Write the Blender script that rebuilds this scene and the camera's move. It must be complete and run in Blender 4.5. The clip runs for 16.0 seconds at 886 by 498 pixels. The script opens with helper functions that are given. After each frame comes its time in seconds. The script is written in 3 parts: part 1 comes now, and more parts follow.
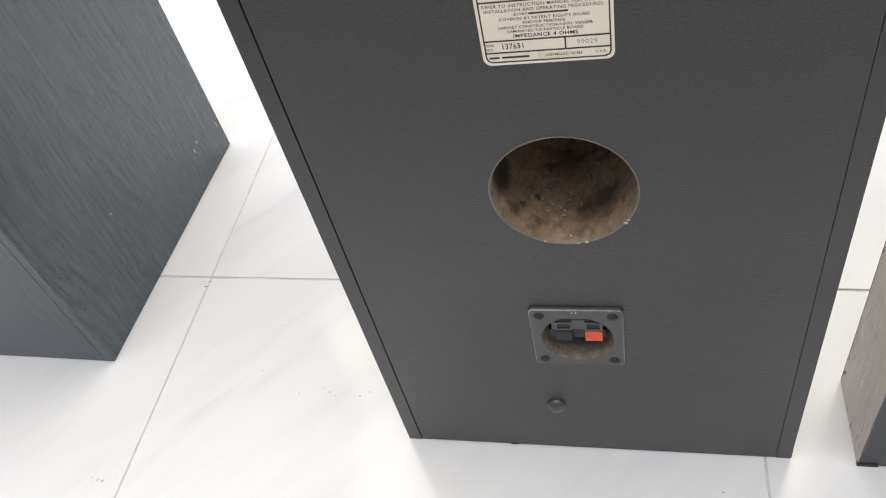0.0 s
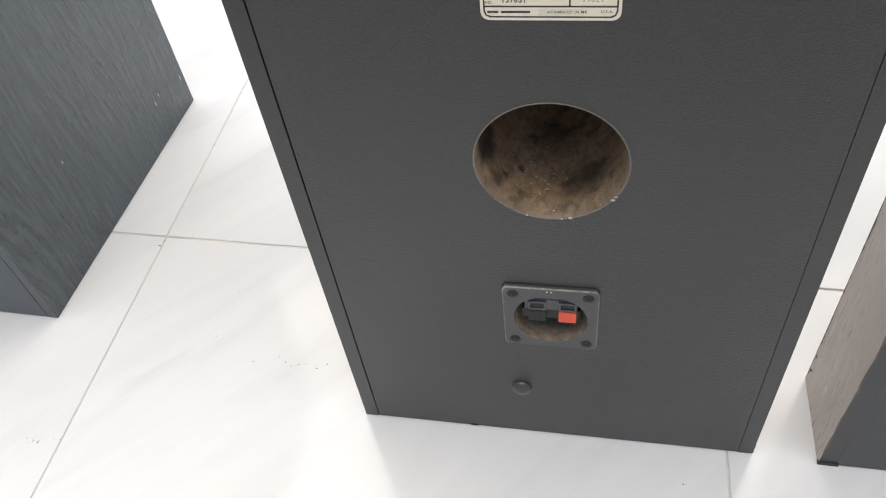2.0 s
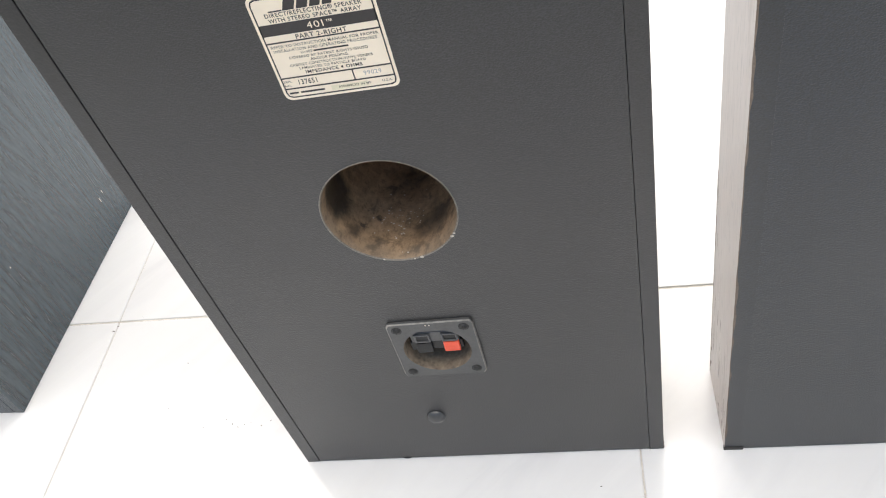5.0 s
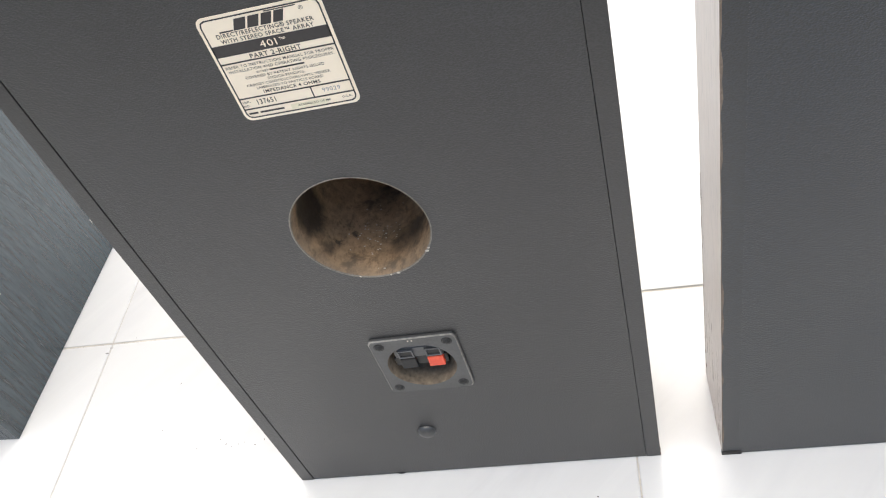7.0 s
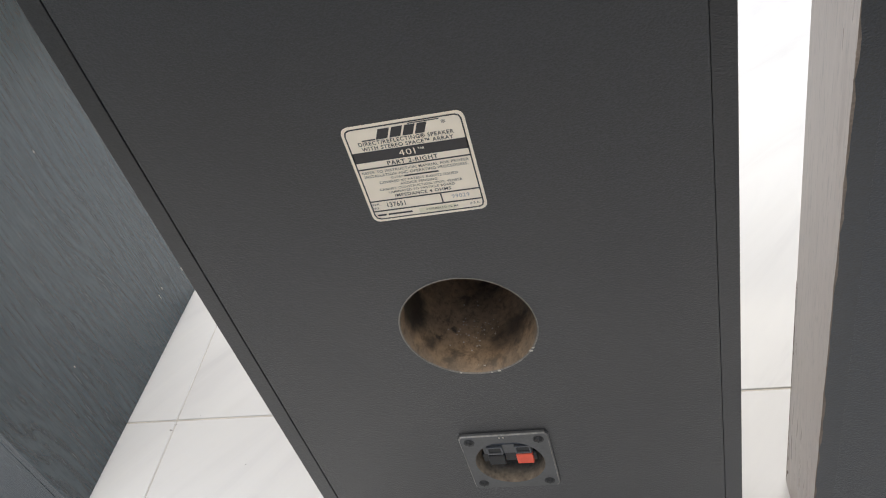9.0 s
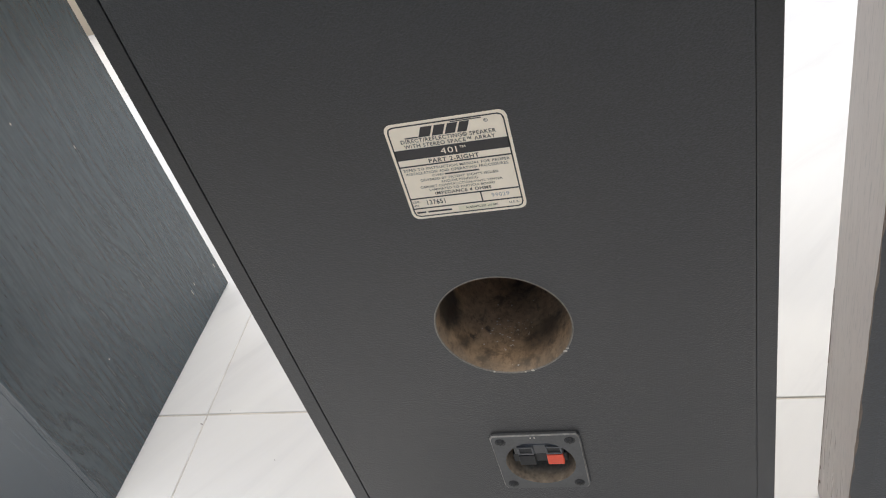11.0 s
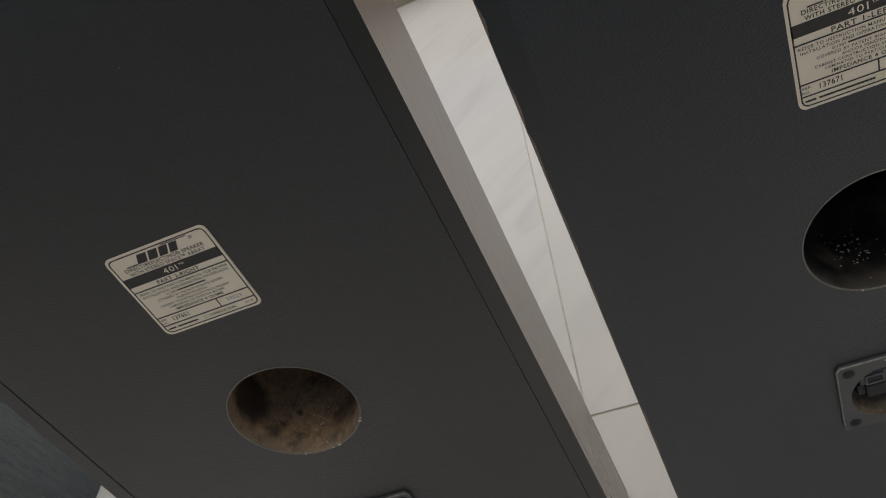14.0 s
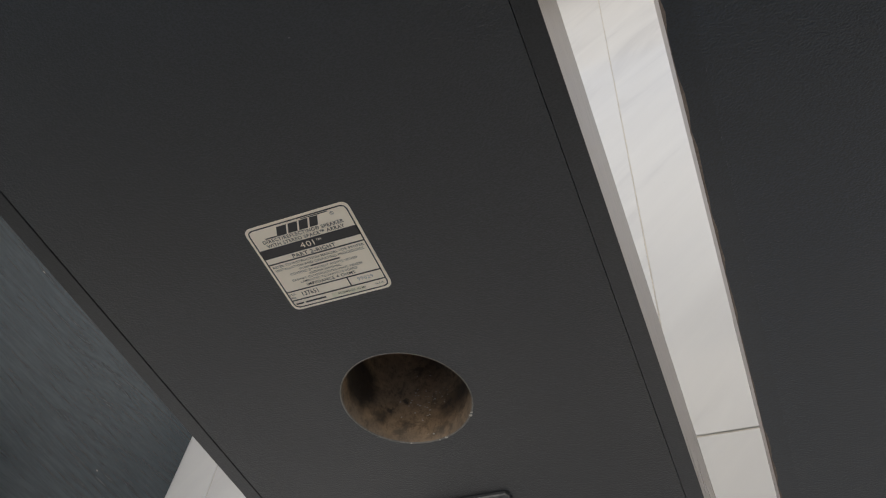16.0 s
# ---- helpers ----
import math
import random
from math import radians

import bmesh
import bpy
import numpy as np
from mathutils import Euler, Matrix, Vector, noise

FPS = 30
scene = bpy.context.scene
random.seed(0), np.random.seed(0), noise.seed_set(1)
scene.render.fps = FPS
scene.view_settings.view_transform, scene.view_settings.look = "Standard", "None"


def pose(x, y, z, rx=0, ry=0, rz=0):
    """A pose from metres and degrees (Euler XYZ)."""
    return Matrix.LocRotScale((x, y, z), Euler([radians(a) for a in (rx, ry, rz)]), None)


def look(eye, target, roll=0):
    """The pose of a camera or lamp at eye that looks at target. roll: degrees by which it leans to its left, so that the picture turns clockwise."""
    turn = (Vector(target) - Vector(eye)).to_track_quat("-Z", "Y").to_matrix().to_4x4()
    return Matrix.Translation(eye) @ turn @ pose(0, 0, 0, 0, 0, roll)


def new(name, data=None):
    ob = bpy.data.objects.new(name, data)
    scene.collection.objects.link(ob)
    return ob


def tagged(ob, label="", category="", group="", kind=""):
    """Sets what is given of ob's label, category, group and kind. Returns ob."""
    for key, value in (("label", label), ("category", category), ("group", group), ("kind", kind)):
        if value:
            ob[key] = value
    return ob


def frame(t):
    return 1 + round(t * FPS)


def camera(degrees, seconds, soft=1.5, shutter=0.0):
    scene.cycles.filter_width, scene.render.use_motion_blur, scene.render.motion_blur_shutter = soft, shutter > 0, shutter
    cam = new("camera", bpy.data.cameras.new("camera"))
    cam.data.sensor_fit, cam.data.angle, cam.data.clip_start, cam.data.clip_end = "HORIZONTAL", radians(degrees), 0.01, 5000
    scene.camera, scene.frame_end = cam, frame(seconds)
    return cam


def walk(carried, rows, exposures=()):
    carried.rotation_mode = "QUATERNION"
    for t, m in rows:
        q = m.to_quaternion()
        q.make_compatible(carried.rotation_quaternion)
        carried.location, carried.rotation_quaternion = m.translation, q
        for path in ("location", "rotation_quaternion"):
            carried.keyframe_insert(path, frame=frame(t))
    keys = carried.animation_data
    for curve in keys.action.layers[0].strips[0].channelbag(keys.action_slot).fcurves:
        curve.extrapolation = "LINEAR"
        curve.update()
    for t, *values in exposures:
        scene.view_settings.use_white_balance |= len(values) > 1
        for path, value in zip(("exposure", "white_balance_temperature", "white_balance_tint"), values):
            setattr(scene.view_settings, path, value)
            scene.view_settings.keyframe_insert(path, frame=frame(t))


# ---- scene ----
cam = camera(58.4, 16.0, soft=1.1)
PATH = [
    (0, (0.048, -0.355, 0.676), (-0.438, 0.935, -0.773), -15.7),
    (0.5, (0.058, -0.356, 0.661), (-0.307, 0.932, -0.824), -11.3),
    (1, (0.069, -0.363, 0.666), (-0.292, 0.935, -0.812), -10.7),
    (1.5, (0.069, -0.349, 0.659), (-0.31, 0.951, -0.812), -11.9),
    (2, (0.03, -0.347, 0.652), (-0.348, 0.929, -0.842), -9.0),
    (2.5, (0.03, -0.344, 0.65), (-0.37, 0.897, -0.866), -9.7),
    (3, (0.074, -0.355, 0.663), (-0.332, 0.888, -0.85), -12.9),
    (3.5, (0.117, -0.36, 0.67), (-0.265, 0.952, -0.79), -14.9),
    (4, (0.137, -0.373, 0.677), (-0.263, 0.974, -0.747), -16.7),
    (6.5, (0.149, -0.359, 0.671), (-0.282, 0.995, -0.737), -18.6),
    (7, (0.165, -0.354, 0.668), (-0.278, 0.999, -0.737), -20.6),
    (7.5, (0.152, -0.347, 0.664), (-0.285, 0.995, -0.752), -20.4),
    (8, (0.123, -0.359, 0.699), (-0.331, 1.082, -0.612), -19.1),
    (8.5, (0.118, -0.349, 0.702), (-0.357, 1.125, -0.564), -19.2),
    (9, (0.115, -0.357, 0.701), (-0.357, 1.127, -0.554), -18.1),
    (9.5, (0.106, -0.361, 0.702), (-0.417, 1.117, -0.539), -18.1),
    (12, (0.111, -0.364, 0.703), (-0.421, 1.121, -0.526), -18.3),
    (12.5, (0.14, -0.355, 0.699), (-0.4, 1.124, -0.534), -20.9),
    (13, (0.191, -0.354, 0.695), (-0.363, 1.149, -0.502), -25.3),
    (13.5, (0.236, -0.345, 0.686), (-0.152, 1.187, -0.54), -26.4),
    (14, (0.257, -0.365, 0.69), (-0.191, 1.201, -0.471), -28.7),
    (14.5, (0.248, -0.371, 0.694), (-0.254, 1.197, -0.44), -28.1),
    (15, (0.231, -0.375, 0.697), (-0.312, 1.199, -0.411), -26.5),
    (15.5, (0.231, -0.373, 0.697), (-0.345, 1.201, -0.394), -26.8),
    (16, (0.213, -0.366, 0.695), (-0.38, 1.207, -0.388), -26.4),
]
EXPOSURE = [(0, 1.0, 7050, 7), (1.0, 1.1, 7050, 7), (1.5, 1.1, 7050, 7), (2.0, 1.0, 7050, 7), (2.5, 0.82, 7050, 7), (3.5, 1.38, 7080, 7), (4.0, 1.38, 7050, 7), (6.5, 1.4, 7050, 7),
            (7.5, 1.4, 7050, 7), (8.0, 1.1, 7050, 7), (8.5, 0.85, 7050, 7), (9.5, 0.8, 7050, 7), (12.5, 0.9, 7050, 7), (13.0, 1.4, 7050, 7), (13.5, 0.5, 7150, 7),
            (14.0, -0.3, 7450, 7), (14.5, -0.42, 7400, 7), (15.0, 0.3, 7050, 7), (15.5, 0.7, 7050, 7), (16.0, 0.05, 7150, 7)]
walk(cam, [(t, look(eye, target, roll)) for t, eye, target, roll in PATH], EXPOSURE)

# ---- light ----
world = bpy.data.worlds.new("sky")
scene.world = world
world.use_nodes = True
wn = world.node_tree
sky = wn.nodes.new("ShaderNodeTexSky")
sky.sky_type, sky.sun_disc = "NISHITA", False
SUN_ELEVATION, SUN_ROTATION = radians(83), radians(8)
sky.sun_elevation, sky.sun_rotation = SUN_ELEVATION, SUN_ROTATION
wn.links.new(sky.outputs[0], wn.nodes["Background"].inputs[0])
wn.nodes["Background"].inputs[1].default_value = 0.10
sun_data = bpy.data.lights.new("sun", "SUN")
sun_data.energy, sun_data.angle, sun_data.color = 2.1, radians(75), (1.0, 0.93, 0.84)
sun = new("sun", sun_data)
SUN_WAY = Vector((math.sin(SUN_ROTATION) * math.cos(SUN_ELEVATION), math.cos(SUN_ROTATION) * math.cos(SUN_ELEVATION), math.sin(SUN_ELEVATION)))
sun.matrix_world = look(SUN_WAY * 20, (0, 0, 0))


# ---- materials ----
def material(name):
    m = bpy.data.materials.new(name)
    m.use_nodes = True
    return m, m.node_tree, m.node_tree.nodes["Principled BSDF"]


def node(tree, kind, links=(), **values):
    n = tree.nodes.new(kind)
    for key, value in values.items():
        n.inputs[key.replace("_", " ")].default_value = value
    for key, out in links:
        tree.links.new(out, n.inputs[key])
    return n


def coords(tree, scale=(1, 1, 1), turn=(0, 0, 0)):
    c = tree.nodes.new("ShaderNodeTexCoord")
    return node(tree, "ShaderNodeMapping", [("Vector", c.outputs["Object"])], Scale=scale, Rotation=turn).outputs[0]


def ramp(tree, fac, stops):
    n = tree.nodes.new("ShaderNodeValToRGB")
    while len(n.color_ramp.elements) < len(stops):
        n.color_ramp.elements.new(0.5)
    for e, (at, c) in zip(n.color_ramp.elements, stops):
        e.position, e.color = at, (*c, 1) if len(c) == 3 else c
    tree.links.new(fac, n.inputs[0])
    return n.outputs[0]


def mix(tree, fac, a, b, way="MIX"):
    n = tree.nodes.new("ShaderNodeMix")
    n.data_type, n.blend_type = "RGBA", way
    for key, value in ((0, fac), (6, a), (7, b)):
        if isinstance(value, (int, float)):
            n.inputs[key].default_value = value
        elif isinstance(value, tuple):
            n.inputs[key].default_value = (*value, 1)
        else:
            tree.links.new(value, n.inputs[key])
    return n.outputs[2]


def noise_of(tree, vec, scale, detail=4.0, rough=0.55, warp=0.0):
    return node(tree, "ShaderNodeTexNoise", [("Vector", vec)], Scale=scale, Detail=detail, Roughness=rough, Distortion=warp).outputs[0]


def bump(tree, bsdf, height, strength, distance):
    b = node(tree, "ShaderNodeBump", [("Height", height)], Strength=strength, Distance=distance)
    tree.links.new(b.outputs[0], bsdf.inputs["Normal"])


def plain(name, colour, rough, metal=0.0, grain=300, depth=0.0002, vary=0.25, spec=0.5):
    m, t, b = material(name)
    v = coords(t)
    n = noise_of(t, v, grain, 5)
    big = noise_of(t, v, grain / 12, 3)
    dark = tuple(c * (1 - vary) for c in colour)
    light = tuple(min(1, c * (1 + vary)) for c in colour)
    t.links.new(mix(t, 0.5, ramp(t, n, [(0.3, dark), (0.7, light)]), ramp(t, big, [(0.3, dark), (0.7, light)])), b.inputs["Base Color"])
    b.inputs["Roughness"].default_value, b.inputs["Metallic"].default_value = rough, metal
    b.inputs["Specular IOR Level"].default_value = spec
    bump(t, b, n, 0.4, depth)
    return m


def vinyl(name, colour, rough, relief=1.0):
    """Pebbled black vinyl with faint dust and a few pale nicks."""
    m, t, b = material(name)
    v = coords(t, (1, 1, 1.6))
    cells = node(t, "ShaderNodeTexVoronoi", [("Vector", v)], Scale=700.0, Randomness=1.0).outputs["Distance"]
    fine = noise_of(t, v, 700, 3, 0.65, 0.8)
    dust = noise_of(t, coords(t), 5.5, 6, 0.6)
    smear = noise_of(t, coords(t, (3, 1, 14)), 4, 4)
    c = ramp(t, dust, [(0.3, tuple(k * 0.85 for k in colour)), (0.72, tuple(k * 1.22 for k in colour))])
    c = mix(t, ramp(t, smear, [(0.5, (0, 0, 0)), (0.8, (0.12, 0.12, 0.12))]), c, tuple(k * 1.9 for k in colour))
    # darker in the hollows of the grain
    c = mix(t, ramp(t, mix(t, 0.5, cells, fine), [(0.34, (1, 1, 1)), (0.62, (0, 0, 0))]), c, tuple(k * 0.35 for k in colour))
    nick = node(t, "ShaderNodeTexVoronoi", [("Vector", coords(t, (1, 1, 1.6)))], Scale=17.0).outputs["Distance"]
    c = mix(t, ramp(t, nick, [(0.008, (0.6, 0.6, 0.6)), (0.016, (0, 0, 0))]), c, (0.22, 0.21, 0.2))
    t.links.new(c, b.inputs["Base Color"])
    t.links.new(ramp(t, dust, [(0.3, (rough - 0.06,) * 3), (0.7, (rough + 0.08,) * 3)]), b.inputs["Roughness"])
    b.inputs["Specular IOR Level"].default_value = 0.85
    h = mix(t, 0.5, cells, fine)
    bump(t, b, h, 0.55 * relief, 0.0008)
    return m


def veneer(name, dark, light, rough, relief=0.55, gloss=0.5, pore=0.7, patchy=0.0):
    """Dark wood-grain vinyl, the grain along z with open pores."""
    m, t, b = material(name)
    tex = t.nodes.new("ShaderNodeTexCoord")
    axes = node(t, "ShaderNodeSeparateXYZ", [(0, tex.outputs["Object"])])
    across = node(t, "ShaderNodeMath", [(0, axes.outputs[0]), (1, axes.outputs[1])])
    # figure: wide noise bends the growth lines into long arches
    arch = noise_of(t, coords(t, (7, 7, 1.5)), 1.0, 2, 0.4)
    wobble = noise_of(t, coords(t, (1, 1, 0.25)), 60, 3)
    bent = node(t, "ShaderNodeMath", [(0, arch), (2, across.outputs[0])])
    bent.operation = "MULTIPLY_ADD"
    bent.inputs[1].default_value = 0.24
    bent = node(t, "ShaderNodeMath", [(0, wobble), (2, bent.outputs[0])])
    bent.operation = "MULTIPLY_ADD"
    bent.inputs[1].default_value = 0.006
    line = node(t, "ShaderNodeMath", [(0, bent.outputs[0])])
    line.operation = "MULTIPLY"
    line.inputs[1].default_value = 175.0
    lines = noise_of(t, node(t, "ShaderNodeCombineXYZ", [(0, line.outputs[0])]).outputs[0], 1.0, 2, 0.5)
    breaks = noise_of(t, coords(t, (1, 1, 0.12)), 190, 3, 0.6)
    rings = mix(t, 0.45, lines, breaks)
    if patchy:
        # plain stretches between the figured ones
        where = noise_of(t, coords(t, (1, 1, 0.4)), 7, 3)
        rings = mix(t, ramp(t, where, [(0.42, (patchy,) * 3), (0.58, (0, 0, 0))]), rings, (0.53, 0.53, 0.53))
    pores = noise_of(t, coords(t, (1, 1, 0.11)), 560, 3, 0.6)
    worn = noise_of(t, coords(t), 14, 6, 0.65)
    c = ramp(t, rings, [(0.40, dark), (0.56, light)])
    c = mix(t, ramp(t, pores, [(0.37, (pore,) * 3), (0.43, (0, 0, 0))]), c, tuple(k * 0.45 for k in dark))
    rub = ramp(t, worn, [(0.72, (0, 0, 0)), (0.8, (0.3, 0.3, 0.3))])
    c = mix(t, rub, c, (0.16, 0.15, 0.14))
    t.links.new(c, b.inputs["Base Color"])
    t.links.new(ramp(t, rings, [(0.35, (rough + 0.12,) * 3), (0.65, (rough,) * 3)]), b.inputs["Roughness"])
    h = mix(t, 0.35, rings, pores)
    b.inputs["Specular IOR Level"].default_value = gloss
    bump(t, b, h, relief, 0.0008)
    return m


def tile_glaze():
    """Polished off-white porcelain with soft slanting grey veins, turned a little from tile to tile."""
    m, t, b = material("porcelain")
    info = t.nodes.new("ShaderNodeObjectInfo")
    tex = t.nodes.new("ShaderNodeTexCoord")
    shift = node(t, "ShaderNodeVectorMath", [(0, info.outputs["Random"])])
    shift.operation = "SCALE"
    shift.inputs["Scale"].default_value = 13.0
    put = node(t, "ShaderNodeVectorMath", [(0, tex.outputs["Object"]), (1, shift.outputs[0])])
    v = node(t, "ShaderNodeMapping", [("Vector", put.outputs[0])], Rotation=(0, 0, -0.85)).outputs[0]
    v = node(t, "ShaderNodeMapping", [("Vector", v)], Scale=(1.3, 7.5, 1)).outputs[0]
    vein = noise_of(t, v, 2.2, 6, 0.55, 0.9)
    cloud = noise_of(t, v, 0.9, 3)
    c = ramp(t, vein, [(0.3, (0.645, 0.645, 0.65)), (0.44, (0.70, 0.70, 0.70)), (0.7, (0.74, 0.74, 0.735))])
    c = mix(t, ramp(t, cloud, [(0.45, (0, 0, 0)), (0.75, (0.35, 0.35, 0.35))]), c, (0.67, 0.66, 0.64))
    dirt = noise_of(t, coords(t), 190, 2)
    c = mix(t, ramp(t, dirt, [(0.77, (0, 0, 0)), (0.8, (0.25, 0.25, 0.25))]), c, (0.35, 0.32, 0.28))
    t.links.new(c, b.inputs["Base Color"])
    smear = noise_of(t, coords(t), 7, 5, 0.6)
    t.links.new(ramp(t, smear, [(0.3, (0.09,) * 3), (0.75, (0.15,) * 3)]), b.inputs["Roughness"])
    bump(t, b, noise_of(t, coords(t), 30, 3), 0.05, 0.001)
    return m


def tube_card(name, brown, black, amount, stains=()):
    """Brown card tube, blotched with black damping glue."""
    m, t, b = material(name)
    v = coords(t)
    big = noise_of(t, v, 21, 4, 0.5, 0.5)
    smudge = noise_of(t, coords(t), 75, 4, 0.6, 0.4)
    small = noise_of(t, v, 130, 5, 0.65)
    c = ramp(t, small, [(0.25, tuple(k * 0.6 for k in brown)), (0.75, tuple(k * 1.35 for k in brown))])
    c = mix(t, ramp(t, big, [(amount - 0.05, (0, 0, 0)), (amount + 0.08, (0.95, 0.95, 0.95))]), c, black)
    c = mix(t, ramp(t, smudge, [(0.55, (0, 0, 0)), (0.68, (0.6, 0.6, 0.6))]), c, black)
    c = mix(t, ramp(t, noise_of(t, coords(t, (1, 0.6, 1)), 330, 4, 0.7), [(0.50, (0, 0, 0)), (0.66, (0.55, 0.55, 0.55))]), c, tuple(k * 0.3 for k in brown))
    # dusty grey just inside the mouth, which also paints in the light on the lip
    depth = node(t, "ShaderNodeSeparateXYZ", [(0, v)]).outputs[1]
    patch = noise_of(t, coords(t), 55, 5, 0.65)
    reach = node(t, "ShaderNodeMath", [(0, patch), (2, depth)])
    reach.operation = "MULTIPLY_ADD"
    reach.inputs[1].default_value = 0.035
    c = mix(t, ramp(t, reach.outputs[0], [(0.016, (0.5, 0.5, 0.5)), (0.034, (0, 0, 0))]), c, (0.17, 0.15, 0.125))
    if stains:
        tex = t.nodes.new("ShaderNodeTexCoord")
        wob = node(t, "ShaderNodeTexNoise", [("Vector", tex.outputs["Object"])], Scale=95.0, Detail=5.0, Roughness=0.65).outputs["Color"]
        moved = node(t, "ShaderNodeVectorMath", [(0, wob), (2, tex.outputs["Object"])])
        moved.operation = "MULTIPLY_ADD"
        moved.inputs[1].default_value = (0.016, 0.016, 0.016)
        for x, y, z, size, soft_edge in stains:
            far = node(t, "ShaderNodeVectorMath", [(0, moved.outputs[0])])
            far.operation = "DISTANCE"
            far.inputs[1].default_value = (x + 0.008, y + 0.008, z + 0.008)
            part_of = node(t, "ShaderNodeMath", [(0, far.outputs["Value"])])
            part_of.operation = "DIVIDE"
            part_of.inputs[1].default_value = size * 2
            c = mix(t, ramp(t, part_of.outputs[0], [(0.36 - soft_edge * 0.5, (0.9 - soft_edge,) * 3), (0.54 + soft_edge, (0, 0, 0))]), c, black)
    t.links.new(c, b.inputs["Base Color"])
    t.links.new(ramp(t, big, [(0.4, (0.75,) * 3), (0.6, (0.42,) * 3)]), b.inputs["Roughness"])
    bump(t, b, small, 0.5, 0.0008)
    return m


PANEL = vinyl("black_vinyl", (0.0168, 0.0168, 0.0192), 0.35)
# right speaker's black vinyl with the sky's blue reflection put into its colour
PANEL_SKY_TINT = vinyl("sky_tinted_black_vinyl", (0.0088, 0.0150, 0.0235), 0.35)
EDGE = vinyl("black_edge_vinyl", (0.0140, 0.0142, 0.0160), 0.36, 0.6)
# the same painted sky reflection for that speaker's board edges
EDGE_SKY_TINT = vinyl("sky_tinted_black_edge_vinyl", (0.0080, 0.0135, 0.0205), 0.36, 0.6)
VENEER = veneer("ash_grain_vinyl", (0.37, 0.295, 0.245), (0.47, 0.385, 0.325), 0.24, 0.12, 0.9, 0.35, 0.8)
TEAL_ASH = veneer("blue_black_ash_vinyl", (0.009, 0.020, 0.027), (0.040, 0.062, 0.073), 0.18, 0.8, 1.0, 0.35, 0.45)
WORN = plain("worn_particle_board", (0.20, 0.15, 0.115), 0.85, grain=500, depth=0.0006, vary=0.5)
GLAZE = tile_glaze()
GROUT = plain("grout", (0.56, 0.525, 0.475), 0.9, grain=250, depth=0.0008, vary=0.3)
TUBE_BROWN = tube_card("stained_card", (0.40, 0.262, 0.15), (0.024, 0.021, 0.018), 0.63,
                       ((-0.0419, 0.034, 0.326, 0.023, 0.02), (-0.0027, 0.081, 0.284, 0.014, 0.3), (0.0148, 0.029, 0.2857, 0.013, 0.28), (0.026, 0.036, 0.291, 0.011, 0.28), (-0.0208, 0.0378, 0.2897, 0.0030, 0.15), (-0.033, 0.0173, 0.300, 0.0055, 0.2), (-0.030, 0.026, 0.297, 0.003, 0.1)))
TUBE_BLACK = tube_card("blackened_card", (0.10, 0.07, 0.045), (0.010, 0.010, 0.010), 0.42)
RIM = plain("scuffed_rim", (0.20, 0.175, 0.145), 0.5, grain=700, vary=0.6)
PLASTIC = plain("grey_black_plastic", (0.052, 0.052, 0.051), 0.40, grain=420, depth=0.0002, vary=0.35, spec=0.8)
RUBBED = plain("rubbed_edge", (0.26, 0.24, 0.21), 0.5, grain=260, vary=0.7)
LIGHTER = plain("rubbed_plastic", (0.11, 0.11, 0.11), 0.45, grain=900, vary=0.3)
BLACK = plain("black_plastic", (0.010, 0.010, 0.0105), 0.5, grain=500, vary=0.3)
RED = plain("red_plastic", (0.95, 0.10, 0.045), 0.35, grain=500, vary=0.12)
DUSTY = plain("dusty_cup", (0.17, 0.13, 0.09), 0.85, grain=260, depth=0.0006, vary=0.75)
STEEL = plain("blackened_screw", (0.035, 0.034, 0.033), 0.55, metal=0.2, grain=900, vary=0.3)
PAPER = plain("cream_sticker", (0.95, 0.795, 0.615), 0.42, grain=120, depth=0.00003, vary=0.05)
STAIN = plain("yellowed_sticker", (0.84, 0.74, 0.53), 0.5, grain=160, depth=0.00003, vary=0.12)
INK = plain("sticker_ink", (0.040, 0.034, 0.033), 0.45, grain=400, depth=0.00002, vary=0.2)
FADED = plain("faded_ink", (0.46, 0.42, 0.40), 0.5, grain=400, depth=0.00002, vary=0.1)
DUST = plain("pale_dust", (0.55, 0.50, 0.42), 0.9, grain=900, vary=0.2)
GRIT = plain("dark_grit", (0.07, 0.06, 0.05), 0.9, grain=900, vary=0.4)
BEIGE = plain("beige_paint", (0.62, 0.51, 0.38), 0.75, grain=60, depth=0.002, vary=0.05)
DIM = plain("shade_wall_brown", (0.075, 0.060, 0.048), 0.9, grain=45, depth=0.003, vary=0.2)
WHITEWALL = plain("white_plaster", (0.72, 0.71, 0.69), 0.85, grain=45, depth=0.003, vary=0.06)
EARTH = plain("dry_earth", (0.22, 0.17, 0.12), 0.95, grain=3, depth=0.02, vary=0.4)


# ---- mesh helpers ----
def part(name, bm, mat, parent=None, label="", smooth=False, mats=()):
    me = bpy.data.meshes.new(name)
    bmesh.ops.recalc_face_normals(bm, faces=bm.faces[:])
    bm.to_mesh(me)
    bm.free()
    for k in (mat, *mats):
        me.materials.append(k)
    if smooth:
        me.shade_smooth()
        me.set_sharp_from_angle(angle=radians(40))
    ob = new(name, me)
    ob.parent = parent
    if label:
        tagged(ob, label)
    return ob


